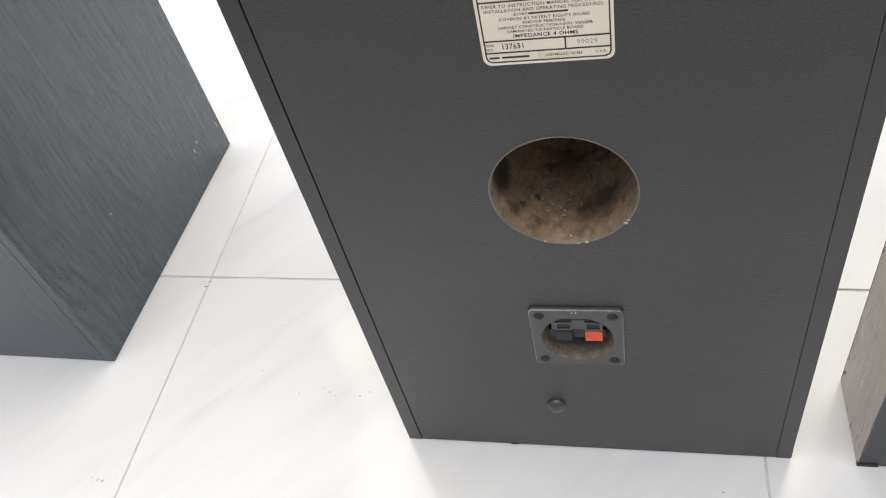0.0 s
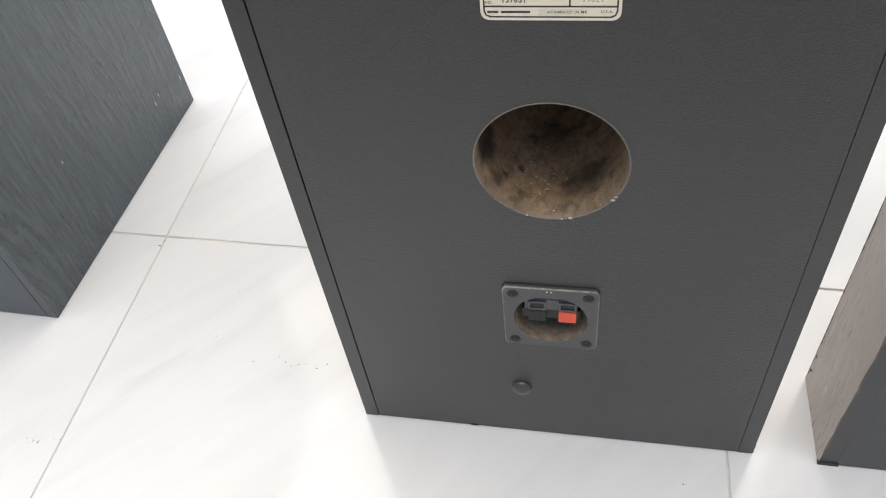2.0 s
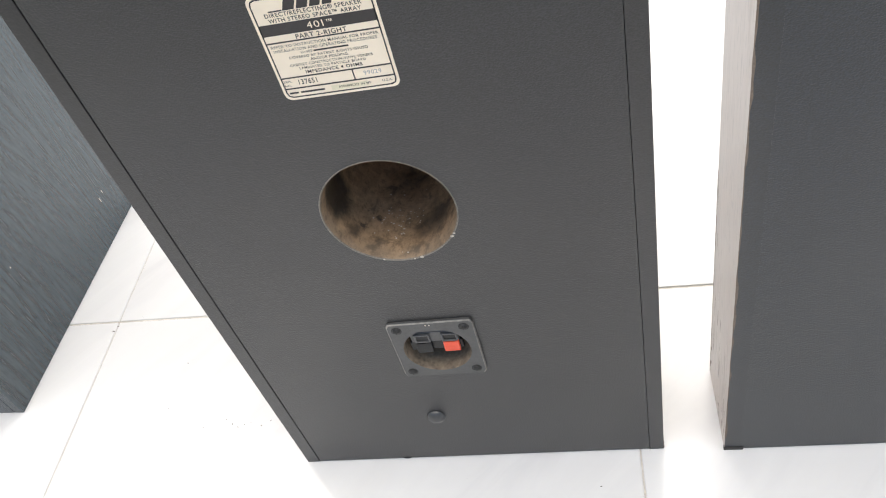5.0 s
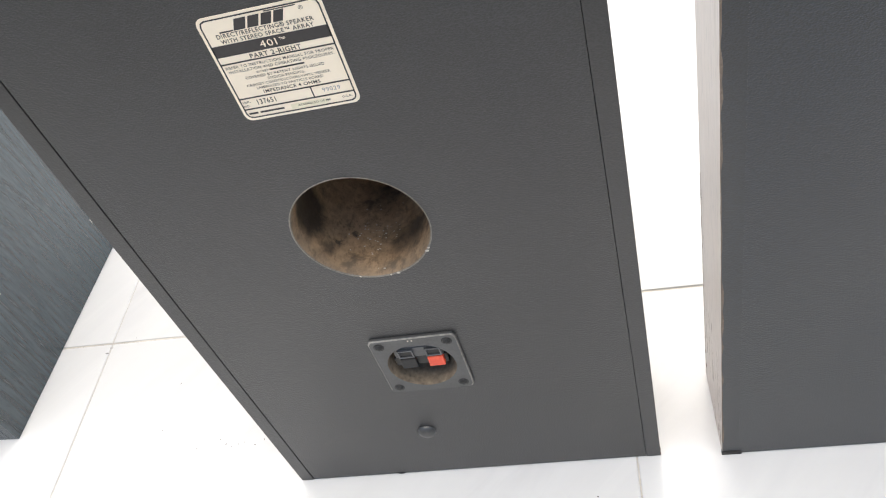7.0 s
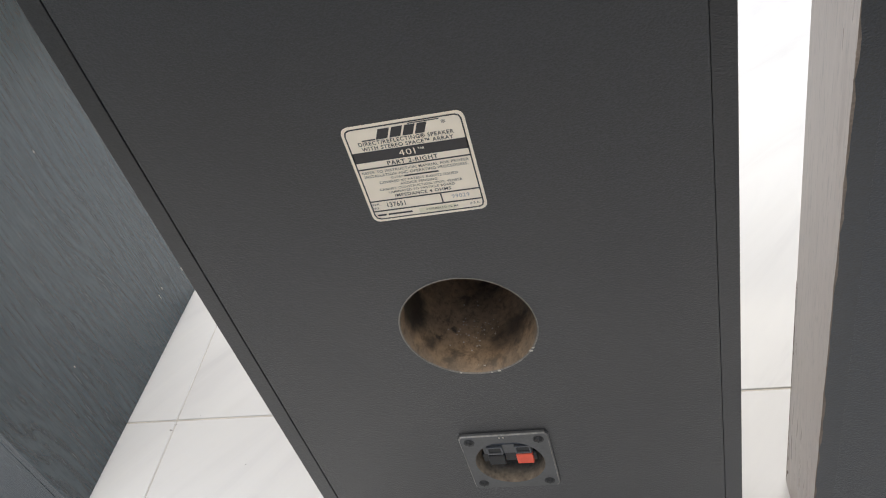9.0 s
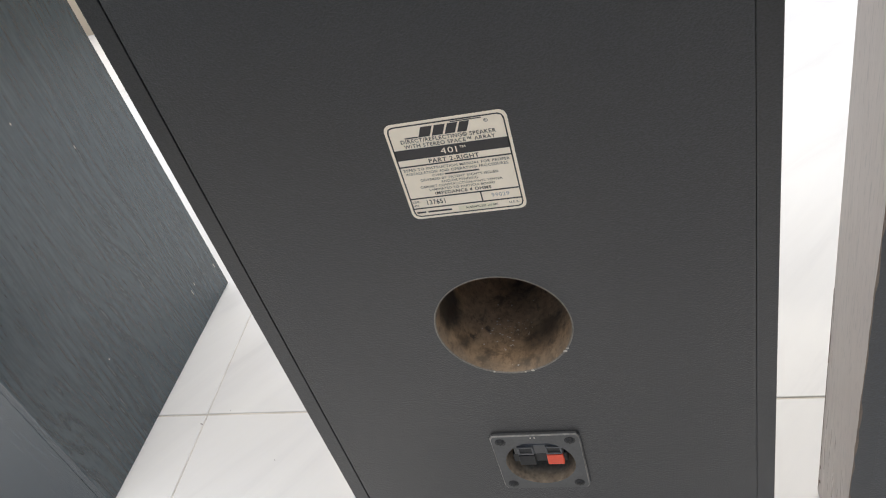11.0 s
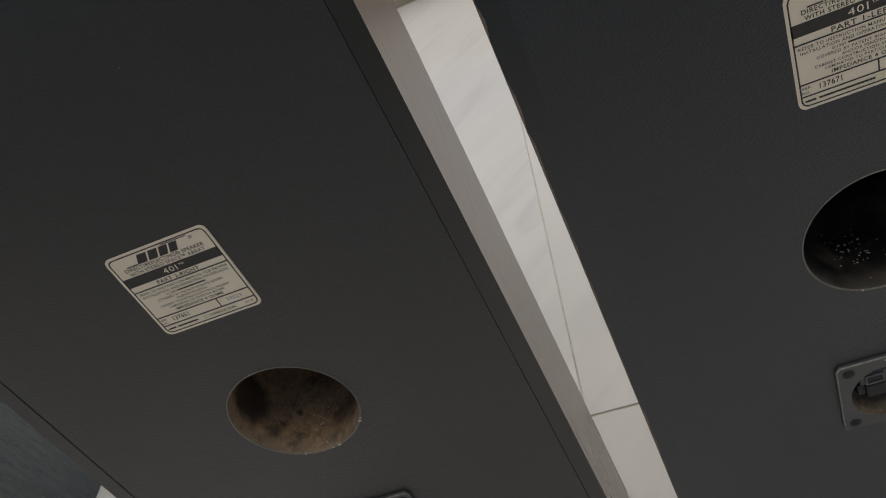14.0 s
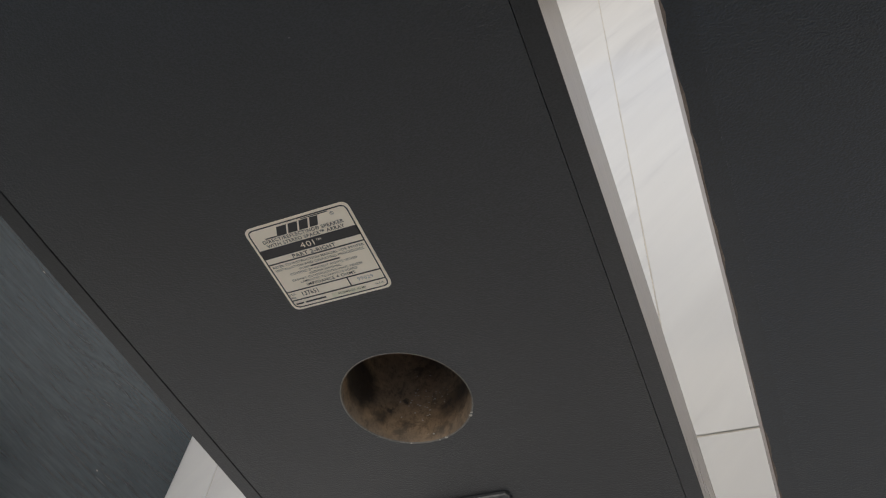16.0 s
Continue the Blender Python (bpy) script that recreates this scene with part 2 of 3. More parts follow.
def add_box(bm, x0, x1, y0, y1, z0, z1, bevel=0.0, segments=1):
    got = bmesh.ops.create_cube(bm, size=1.0)["verts"]
    for v in got:
        v.co = Vector(((x0 + x1) / 2 + v.co.x * (x1 - x0), (y0 + y1) / 2 + v.co.y * (y1 - y0), (z0 + z1) / 2 + v.co.z * (z1 - z0)))
    if bevel:
        edges = {e for v in got for e in v.link_edges}
        bmesh.ops.bevel(bm, geom=list(edges), offset=bevel, segments=segments, affect="EDGES", profile=0.5)
    return bm


def box(*a, **k):
    return add_box(bmesh.new(), *a, **k)


def lathe(bm, cx, cz, profile, n=48, close=True):
    """Turns (radius, y) pairs round an axis along y through (cx, cz)."""
    rings = []
    for r, y in profile:
        if r == 0:
            rings.append([bm.verts.new((cx, y, cz))])
        else:
            rings.append([bm.verts.new((cx + r * math.cos(2 * math.pi * i / n), y, cz + r * math.sin(2 * math.pi * i / n))) for i in range(n)])
    for a, b in zip(rings, rings[1:]):
        for i in range(n):
            j = (i + 1) % n
            if len(b) == 1:
                bm.faces.new((a[i], a[j], b[0]))
            elif len(a) == 1:
                bm.faces.new((a[0], b[i], b[j]))
            else:
                bm.faces.new((a[i], a[j], b[j], b[i]))
    return bm


def prism(outline, z0, z1, bevel=0.0, segments=2):
    """An upright prism over an outline of (x, y) corners."""
    bm = bmesh.new()
    low = [bm.verts.new((x, y, z0)) for x, y in outline]
    high = [bm.verts.new((x, y, z1)) for x, y in outline]
    bm.faces.new(low)
    bm.faces.new(high)
    for i in range(len(outline)):
        j = (i + 1) % len(outline)
        bm.faces.new((low[i], low[j], high[j], high[i]))
    if bevel:
        bmesh.ops.bevel(bm, geom=bm.edges[:], offset=bevel, segments=segments, affect="EDGES", profile=0.5)
    return bm


def rounded(hx, hz, r, a):
    """Where a ray at angle a leaves a rounded rectangle of those half sizes."""
    c, s = math.cos(a), math.sin(a)
    k = min(hx / abs(c) if abs(c) > 1e-9 else 1e9, hz / abs(s) if abs(s) > 1e-9 else 1e9)
    x, z = k * c, k * s
    ix, iz = hx - r, hz - r
    if abs(x) > ix and abs(z) > iz:
        qx, qz = math.copysign(ix, x), math.copysign(iz, z)
        b = c * qx + s * qz
        k = b + math.sqrt(max(0, b * b - (qx * qx + qz * qz - r * r)))
        x, z = k * c, k * s
    return x, z


def slab_with_holes(x0, x1, z0, z1, holes, thick):
    """A board in the plane y = 0 with round holes (cx, cz, r, half square) from low to high."""
    bm = bmesh.new()
    n = 64
    below = [bm.verts.new((x0, 0, z0)), bm.verts.new((x1, 0, z0))]
    for cx, cz, r, s in holes:
        inner, outer = [], []
        for i in range(n):
            a = 2 * math.pi * i / n
            k = s / max(abs(math.cos(a)), abs(math.sin(a)))
            inner.append(bm.verts.new((cx + r * math.cos(a), 0, cz + r * math.sin(a))))
            outer.append(bm.verts.new((cx + k * math.cos(a), 0, cz + k * math.sin(a))))
        for i in range(n):
            j = (i + 1) % n
            bm.faces.new((inner[i], inner[j], outer[j], outer[i]))
        q = n // 8
        low_l, low_r = bm.verts.new((x0, 0, cz - s)), bm.verts.new((x1, 0, cz - s))
        top_l, top_r = bm.verts.new((x0, 0, cz + s)), bm.verts.new((x1, 0, cz + s))
        bm.faces.new(below + [low_r] + [outer[k] for k in range(7 * q, 5 * q - 1, -1)] + [low_l])
        bm.faces.new([low_l] + [outer[k] for k in range(5 * q, 3 * q - 1, -1)] + [top_l])
        bm.faces.new([low_r, top_r] + [outer[k % n] for k in range(n + q, 7 * q - 1, -1)])
        below = [top_l] + [outer[k] for k in range(3 * q, q - 1, -1)] + [top_r]
    bm.faces.new(below + [bm.verts.new((x1, 0, z1)), bm.verts.new((x0, 0, z1))])
    got = bmesh.ops.extrude_face_region(bm, geom=bm.faces[:])
    bmesh.ops.translate(bm, vec=(0, thick, 0), verts=[g for g in got["geom"] if isinstance(g, bmesh.types.BMVert)])
    return bm


def sheet_rounded(hx, hz, r, cx, cz, y, thick, n=96):
    """A thin rounded sticker facing -y."""
    bm = bmesh.new()
    ang = [2 * math.pi * (i + 0.5) / n for i in range(n)]
    ang += [math.atan2(sz * (hz - r * k), sx * (hx - r * (1 - k))) % (2 * math.pi) for sx in (1, -1) for sz in (1, -1) for k in (0, 0.3, 0.5, 0.7, 1)]
    pts = [rounded(hx, hz, r, a) for a in sorted(set(ang))]
    front = [bm.verts.new((cx + x, y, cz + z)) for x, z in pts]
    back = [bm.verts.new((cx + x, y + thick, cz + z)) for x, z in pts]
    bm.faces.new(front)
    for i in range(len(pts)):
        j = (i + 1) % len(pts)
        bm.faces.new((front[i], front[j], back[j], back[i]))
    return bm


def frame_rounded(hx, hz, r, w, cx, cz, y):
    """A thin printed border line, a rounded ring facing -y."""
    bm = bmesh.new()
    n = 120
    out, inn = [], []
    for i in range(n):
        a = 2 * math.pi * (i + 0.5) / n
        x, z = rounded(hx, hz, r, a)
        out.append(bm.verts.new((cx + x, y, cz + z)))
        x, z = rounded(hx - w, hz - w, max(r - w, 0.0005), a)
        inn.append(bm.verts.new((cx + x, y, cz + z)))
    for i in range(n):
        j = (i + 1) % n
        bm.faces.new((out[i], out[j], inn[j], inn[i]))
    return bm


def lettering(text, cx, cz, y, width, height, align="CENTER"):
    """Flat letters facing -y, fitted to a width and a cap height."""
    curve = bpy.data.curves.new("lettering", "FONT")
    curve.body, curve.size, curve.resolution_u, curve.offset = text, 1.0, 3, (0.0 if len(text) == 1 else 0.016 if height > 0.0021 else 0.006)
    curve.space_character = 1.14
    tmp = bpy.data.objects.new("lettering", curve)
    scene.collection.objects.link(tmp)
    deps = bpy.context.evaluated_depsgraph_get()
    me = bpy.data.meshes.new_from_object(tmp.evaluated_get(deps))
    bm = bmesh.new()
    bm.from_mesh(me)
    bpy.data.objects.remove(tmp)
    bpy.data.curves.remove(curve)
    bpy.data.meshes.remove(me)
    xs = [v.co.x for v in bm.verts]
    ys = [v.co.y for v in bm.verts]
    kx, kz = width / (max(xs) - min(xs)), height / (max(ys) - min(ys))
    mx, mz = (max(xs) + min(xs)) / 2, (max(ys) + min(ys)) / 2
    for v in bm.verts:
        v.co = Vector((cx + (v.co.x - mx) * kx, y, cz + (v.co.y - mz) * kz))
    return bm


def add_bar(bm, x0, x1, z0, z1, y, slant=0.0):
    bm.faces.new([bm.verts.new(c) for c in ((x0, y, z0), (x1, y, z0), (x1 + slant, y, z1), (x0 + slant, y, z1))])
    return bm


# ---- structure ----
PITCH, PITCH_Y, JOINT, JOINT_Y = 0.6155, 1.405, 0.0014, 0.0024
U, V = Vector((1, -0.0215, 0)), Vector((-0.006, 1, 0))
CROSS = Vector((-0.466, 0.2035, 0))
slab = part("floor", box(-4.6, 4.6, -1.3, 1.61, -0.12, -0.0016), GROUT)
tagged(slab, "polished off-white porcelain tile floor with tan joints", "floor", kind="structure")
ground = part("ground", box(-400, 400, -400, 400, -0.5, -0.13), EARTH)
tagged(ground, "dry brown earth round the tiled terrace", "ground", kind="structure")
# added out of view: dark wall for the upper rear panels to reflect
wall_back = part("shade_wall_south", box(-4.598, 4.598, -1.302, -0.92, -0.118, 0.46), DIM)
tagged(wall_back, "unseen low dark brown wall added to dim the rear panels' reflections", "wall", kind="structure")
for name, x0, x1 in (("wall_west", -4.8, -4.6), ("wall_east", 4.6, 4.8)):
    tagged(part(name, box(x0, x1, -1.3, 1.61, -0.12, 1.1), WHITEWALL), "low white plastered parapet wall of the terrace", "wall", kind="structure")
wall_far = part("wall_north", box(-4.8, 4.8, 1.612, 1.81, -0.12, 0.22), BEIGE)
tagged(wall_far, "low beige painted kerb wall at the floor's far edge", "wall", kind="structure")


# ---- loudspeakers ----
WIDTH, TALL, SHORT, LONG, BOARD = 0.345, 0.80, 0.092, 0.378, 0.0125
PORT = (0.0008, 0.3280, 0.0462)
PLATE = (0.0005, 0.1773)


def sticker(parent, shift, lift, part_line, serial, price):
    cx, cz, hx, hz = 0.0008 + shift, 0.4595 + lift, 0.0347, 0.0333
    y = -0.0003
    st = part("label", sheet_rounded(hx, hz, 0.0045, cx, cz, y, 0.0003), PAPER, parent, "cream paper rating label with dark brown print")
    top, left = cz + hz, cx - hx
    wide, high = 2 * hx, 2 * hz
    yy = y - 0.00012

    def at(v):
        return top - (v - 0.033) * high

    part("border", frame_rounded(hx - 0.0016, hz - 0.0016, 0.0035, 0.0008, cx, cz, yy), INK, st)
    inx0, inx1 = left + 0.0018, left + wide - 0.0018
    for v, w in ((0.462, 0.0009), (0.806, 0.0009), (0.915, 0.0009)):
        part("rule", add_bar(bmesh.new(), inx0, inx1, at(v) - w / 2, at(v) + w / 2, yy), INK, st)
    split = left + wide * (0.64 if price else 0.58)
    part("rule", add_bar(bmesh.new(), split - 0.0004, split + 0.0004, at(0.912), at(0.809), yy), INK, st)
    part("band", add_bar(bmesh.new(), inx0, inx1, at(0.395), at(0.29), yy), INK, st, "solid dark band across the label")
    # maker's mark as plain slanted blocks between two thin lines
    x = left + wide * 0.265
    for size in (0.0066, 0.0062, 0.0058, 0.0054):
        part("mark_block", add_bar(bmesh.new(), x, x + size, at(0.186), at(0.090), yy, 0.0028), INK, st)
        x += size + 0.0012
    part("mark_line", add_bar(bmesh.new(), left + wide * 0.15, left + wide * 0.262, at(0.188), at(0.176), yy), INK, st)
    part("mark_line", add_bar(bmesh.new(), left + wide * 0.55, left + wide * 0.80, at(0.084), at(0.075), yy), INK, st)
    lines = [("\u00ae", 0.83, 0.11, 0.035, 0.034, INK), ("DIRECT/REFLECTING\u00ae SPEAKER", 0.5, 0.212, 0.78, 0.040, INK),
             ("WITH STEREO SPACE\u2122 ARRAY", 0.5, 0.262, 0.75, 0.038, INK), ("4", 0.433, 0.343, 0.046, 0.058, PAPER), ("0", 0.492, 0.343, 0.046, 0.058, PAPER), ("1", 0.540, 0.343, 0.011, 0.058, PAPER), ("\u2122", 0.595, 0.327, 0.05, 0.022, PAPER),
             (part_line, 0.5, 0.428, 0.42, 0.043, INK), ("REFER TO INSTRUCTION MANUAL FOR PROPER", 0.5, 0.500, 0.89, 0.027, INK),
             ("INSTALLATION AND OPERATING PROCEDURES.", 0.5, 0.540, 0.87, 0.027, INK), ("\u00a91987", 0.33, 0.578, 0.10, 0.024, INK),
             ("COVERED BY PATENT RIGHTS ISSUED", 0.5, 0.616, 0.66, 0.025, INK), ("AND/OR PENDING.", 0.5, 0.652, 0.32, 0.025, INK),
             ("CABINET CONSTRUCTION-VINYL VENEER", 0.5, 0.690, 0.70, 0.024, INK), ("LAMINATED TO PARTICLE BOARD", 0.5, 0.726, 0.56, 0.024, INK),
             ("IMPEDANCE 4 OHMS", 0.5, 0.768, 0.48, 0.033, INK), ("SER.", 0.075, 0.842, 0.075, 0.022, INK), ("NO.", 0.065, 0.882, 0.055, 0.022, INK),
             (serial, 0.245, 0.858, 0.16, 0.052, INK)]
    if price:
        lines += [("99029", 0.80, 0.858, 0.15, 0.042, FADED), ("ASSEMBLED IN ME", 0.62, 0.960, 0.28, 0.022, INK), ("U.S.A.", 0.90, 0.956, 0.085, 0.022, INK)]
    for text, u, v, w, h, mat in lines:
        part("lettering", lettering(text, left + u * wide, at(v), yy - (0.00008 if mat is PAPER else 0), w * wide, h * high), mat, st)
    part("name_bar", add_bar(bmesh.new(), left + 0.39 * wide, left + 0.68 * wide, at(0.585), at(0.570), yy), INK, st)
    part("name_bar", add_bar(bmesh.new(), left + 0.05 * wide, left + 0.13 * wide, at(0.970), at(0.952), yy), INK, st)
    part("name_bar", add_bar(bmesh.new(), left + 0.15 * wide, left + (0.36 if price else 0.55) * wide, at(0.970), at(0.952), yy), INK, st)
    part("rubbed_patch", add_bar(bmesh.new(), left + 0.42 * wide, left + 0.74 * wide, at(0.990), at(0.938), yy + 0.00004), STAIN, st, "yellowed rubbed patch")
    if price:
        part("rubbed_patch", add_bar(bmesh.new(), left + 0.67 * wide, left + 0.93 * wide, at(0.895), at(0.825), yy + 0.00004), PAPER, st)
    return st


def terminals(parent, cx, cz):
    bm = bmesh.new()
    n = 72
    hx, hz, rc = 0.0345, 0.0353, 0.0025
    r, oz = 0.0272, -0.0006
    loops = []
    for inset, y in ((0.0, 0.0), (0.0, -0.0021), (0.0009, -0.003)):
        loops.append([bm.verts.new((cx + x, y, cz + z)) for x, z in (rounded(hx - inset, hz - inset, rc, 2 * math.pi * (i + 0.5) / n) for i in range(n))])
    loops.append([bm.verts.new((cx + r * math.cos(2 * math.pi * (i + 0.5) / n), -0.003, cz + oz + r * math.sin(2 * math.pi * (i + 0.5) / n))) for i in range(n)])
    for a, b in zip(loops, loops[1:]):
        for i in range(n):
            j = (i + 1) % n
            bm.faces.new((a[i], a[j], b[j], b[i]))
    plate = part("terminal_plate", bm, PLASTIC, parent, "square dark plastic terminal plate with a round cup", mats=(RUBBED,))
    for f in plate.data.polygons:
        if abs(f.normal.y) < 0.98 and f.center.y < -0.0021:
            f.material_index = 1
    part("cup", lathe(bmesh.new(), cx, cz + oz, [(r, -0.003), (r - 0.0006, -0.0022), (r - 0.0016, 0.019), (0, 0.019)], 48), DUSTY, plate, "dusty round terminal cup", smooth=True)
    bz = cz + 0.0026
    part("block", box(cx - 0.0192, cx + 0.0192, 0.0002, 0.0188, bz + 0.0046, bz + 0.0168, bevel=0.0005), PLASTIC, plate)
    part("block_top", box(cx - 0.0150, cx + 0.0150, 0.0004, 0.0188, bz + 0.0170, cz + 0.0238, bevel=0.0004), PLASTIC, plate)
    # black base, widened so its end stands for the shadow beside the red lever
    part("block_base", box(cx - 0.0212, cx + 0.0212, 0.0008, 0.0188, bz - 0.0060, bz + 0.0044, bevel=0.0005), BLACK, plate)
    for ox, mat, word in ((-0.0098, BLACK, "black push terminal lever"), (0.0122, RED, "bright red push terminal lever")):
        x = cx + ox
        ring = bmesh.new()
        for a in ((x - 0.0062, x - 0.0050, bz + 0.0058, bz + 0.0150), (x + 0.0050, x + 0.0062, bz + 0.0058, bz + 0.0150),
                  (x - 0.0050, x + 0.0050, bz + 0.0058, bz + 0.0070), (x - 0.0050, x + 0.0050, bz + 0.0138, bz + 0.0150)):
            add_box(ring, a[0], a[1], -0.0014, 0.0004, a[2], a[3])
        part("wire_frame", ring, LIGHTER, plate)
        # black plate in place of the shade inside the wire opening
        part("wire_hole", box(x - 0.0049, x + 0.0049, -0.0004, 0.0003, bz + 0.0071, bz + 0.0137), BLACK, plate)
        bm = box(x - 0.0064, x + 0.0064, -0.0026, 0.006, bz - 0.0060, bz + 0.0042, bevel=0.0006, segments=2)
        for v in bm.verts:
            if v.co.y < 0 and v.co.z > bz - 0.001:
                v.co.y += 0.0010
        part("lever", bm, mat, plate, word)
    for sx in (-1, 1):
        for sz in (-1, 1):
            x, z = cx + sx * 0.0267, cz + sz * 0.0277
            bm = lathe(bmesh.new(), x, z, [(0.0032, -0.003), (0.0032, -0.0034), (0.0026, -0.0042), (0.0012, -0.0046), (0, -0.0046)], 20)
            # raised black ring and cross stand for shade in the sinking and slot
            dark = len(bm.faces)
            lathe(bm, x, z, [(0.0043, -0.0029), (0.0042, -0.00312), (0.0033, -0.00312), (0.0032, -0.0029)], 20)
            add_box(bm, x - 0.0021, x + 0.0021, -0.00478, -0.0045, z - 0.0005, z + 0.0005)
            add_box(bm, x - 0.0005, x + 0.0005, -0.00482, -0.0045, z - 0.0021, z + 0.0021)
            screw = part("screw", bm, STEEL, plate, "blackened cross-head screw, shade of its slot and sinking put in black", smooth=True, mats=(BLACK,))
            for f in screw.data.polygons[dark:]:
                f.material_index = 1
    for ox in (-0.0024, 0.0006):
        nick = bmesh.new()
        bmesh.ops.create_icosphere(nick, subdivisions=1, radius=0.0008, matrix=Matrix.Translation((cx + ox, -0.0029, cz + 0.0322)))
        part("nick", nick, DUST, plate, "pale chip on the plate's edge")


def loudspeaker(side, port, plate, tube_mat, part_line, serial, price, seam, b, shift, lift, short, veneer_mat, panel_mat, details, label):
    """Rear in the plane y = 0; the shallow side stands at +x for side 1, at -x for side -1."""
    sp = new("loudspeaker")
    tagged(sp, label, "loudspeaker", group="loudspeakers on the tile floor")
    half = WIDTH / 2
    deep = {side: short, -side: LONG}
    slope = (LONG - short) / WIDTH
    for s in (-1, 1):
        # each side board is cut on the slant where the baffle meets it
        far = deep[s]
        inner = far + (slope if far == short else -slope) * b
        out = [(s * half, 0.0), (s * half, far), (s * (half - b), inner), (s * (half - b), 0.0)]
        bm = prism(out, 0.0, TALL, bevel=0.0004)
        ob = part("side_panel", bm, veneer_mat, sp, "ash-grain vinyl side panel, worn along its edges", smooth=False, mats=(EDGE_SKY_TINT if panel_mat is PANEL_SKY_TINT else EDGE,))
        for f in ob.data.polygons:
            if f.normal.y < -0.6 or f.normal.x * s < -0.6:
                f.material_index = 1
    rear = slab_with_holes(-half + b + seam * (3 if seam > 0 else 1), half - b - seam, 0.0015, TALL - b, [(plate[0], plate[1] - 0.0006, 0.0278, 0.031), (*port, 0.06)], 0.012)
    if seam < 0:
        bmesh.ops.translate(rear, vec=(0, -0.00012, 0), verts=rear.verts[:])
    part("rear_panel", rear, panel_mat, sp, "pebbled black vinyl rear panel")
    yr = deep[1] + (slope if deep[1] == short else -slope) * b
    yl = deep[-1] + (slope if deep[-1] == short else -slope) * b
    inside = [(-half + b, 0.0125), (half - b, 0.0125), (half - b, yr - 0.001), (-half + b, yl - 0.001)]
    part("base_panel", prism(inside, 0.002, 0.014), BLACK, sp)
    part("top_panel", prism([(-half + b, 0.0), (half - b, 0.0), (half - b, yr - 0.001), (-half + b, yl - 0.001)], TALL - b + 0.0004, TALL), veneer_mat, sp)
    part("front_baffle", prism([(half - b, yr - 0.0125), (half - b, yr - 0.0015), (-half + b, yl - 0.0015), (-half + b, yl - 0.0125)], 0.0145, TALL - b), BLACK, sp)
    cx, cz, r = port
    tube = part("port_tube", lathe(bmesh.new(), cx, cz, [(r - 0.0002, 0.0), (r - 0.0007, 0.003), (r - 0.0009, 0.013), (r - 0.0011, 0.15)], 64), tube_mat, sp, "round port tube of stained brown card", smooth=True)
    part("tube_end", lathe(bmesh.new(), cx, cz, [(r - 0.0011, 0.1495), (0, 0.1496)], 48), BLACK, tube)
    part("rim", lathe(bmesh.new(), cx, cz, [(r + 0.0004, -0.0001), (r + 0.0003, -0.0004), (r - 0.0003, -0.0004), (r - 0.0007, 0.0003)], 64), RIM, tube, "thin scuffed rim", smooth=True)
    rng = random.Random(int(serial))
    bits = bmesh.new()
    for k in range(46):
        a = -math.pi / 2 + rng.gauss(-0.08, 0.22)
        y = min(0.07, max(0.004, rng.gauss(0.036, 0.013)))
        p = Vector((cx + (r - 0.0011) * math.cos(a), y, cz + (r - 0.0011) * math.sin(a)))
        bmesh.ops.create_icosphere(bits, subdivisions=1, radius=rng.uniform(0.0002, 0.0006), matrix=Matrix.Translation(p) @ Matrix.Diagonal((rng.uniform(1, 2), 1, 1, 1)))
    tagged(part("dust_flecks", bits, DUST, tube, "pale flecks of dust"), kind="stuff")
    for a, size in ((-1.30, 0.0013), (-1.42, 0.0008), (-0.62, 0.0014), (-0.55, 0.0010), (-1.9, 0.0008)):
        chip = bmesh.new()
        p = Vector((cx + r * math.cos(a), -0.0003, cz + r * math.sin(a)))
        bmesh.ops.create_icosphere(chip, subdivisions=1, radius=size, matrix=Matrix.Translation(p) @ Matrix.Diagonal((1.2, 0.4, 0.8, 1)))
        part("chip", chip, DUST, tube, "pale chip in the rim")
    terminals(sp, *plate)
    sticker(sp, shift, lift, part_line, serial, price)
    part("plug", lathe(bmesh.new(), -0.024 * side, 0.0742, [(0.0084, 0.0002), (0.0084, -0.0008), (0.0076, -0.0022), (0.0056, -0.0040), (0.0030, -0.0052), (0, -0.0056)], 32), PLASTIC, sp, "domed grey-black plug", smooth=True)
    details(sp)
    return sp


def scuffs(sp, x, spots, size):
    """Bare particle board where the veneer's edge is chipped."""
    rng = random.Random(len(spots) * 7)
    for z in spots:
        bm = bmesh.new()
        m = Matrix.Translation((x, 0.0004, z)) @ Matrix.Diagonal((0.6, 0.5, rng.uniform(2.0, 4.5), 1))
        bmesh.ops.create_icosphere(bm, subdivisions=2, radius=size, matrix=m)
        for v in bm.verts:
            v.co += Vector((rng.uniform(-1, 1), rng.uniform(-1, 1), rng.uniform(-1, 1))) * size * 0.2
        part("edge_chip", bm, WORN, sp, "bare brown chip in the edge")


def blob(sp, x, z, size, name="glue_blob"):
    bm = bmesh.new()
    bmesh.ops.create_icosphere(bm, subdivisions=2, radius=size, matrix=Matrix.Translation((x, 0.0005, z)) @ Matrix.Diagonal((2.2, 0.7, 0.7, 1)))
    part(name, bm, BLACK, sp, "dried black glue blob")


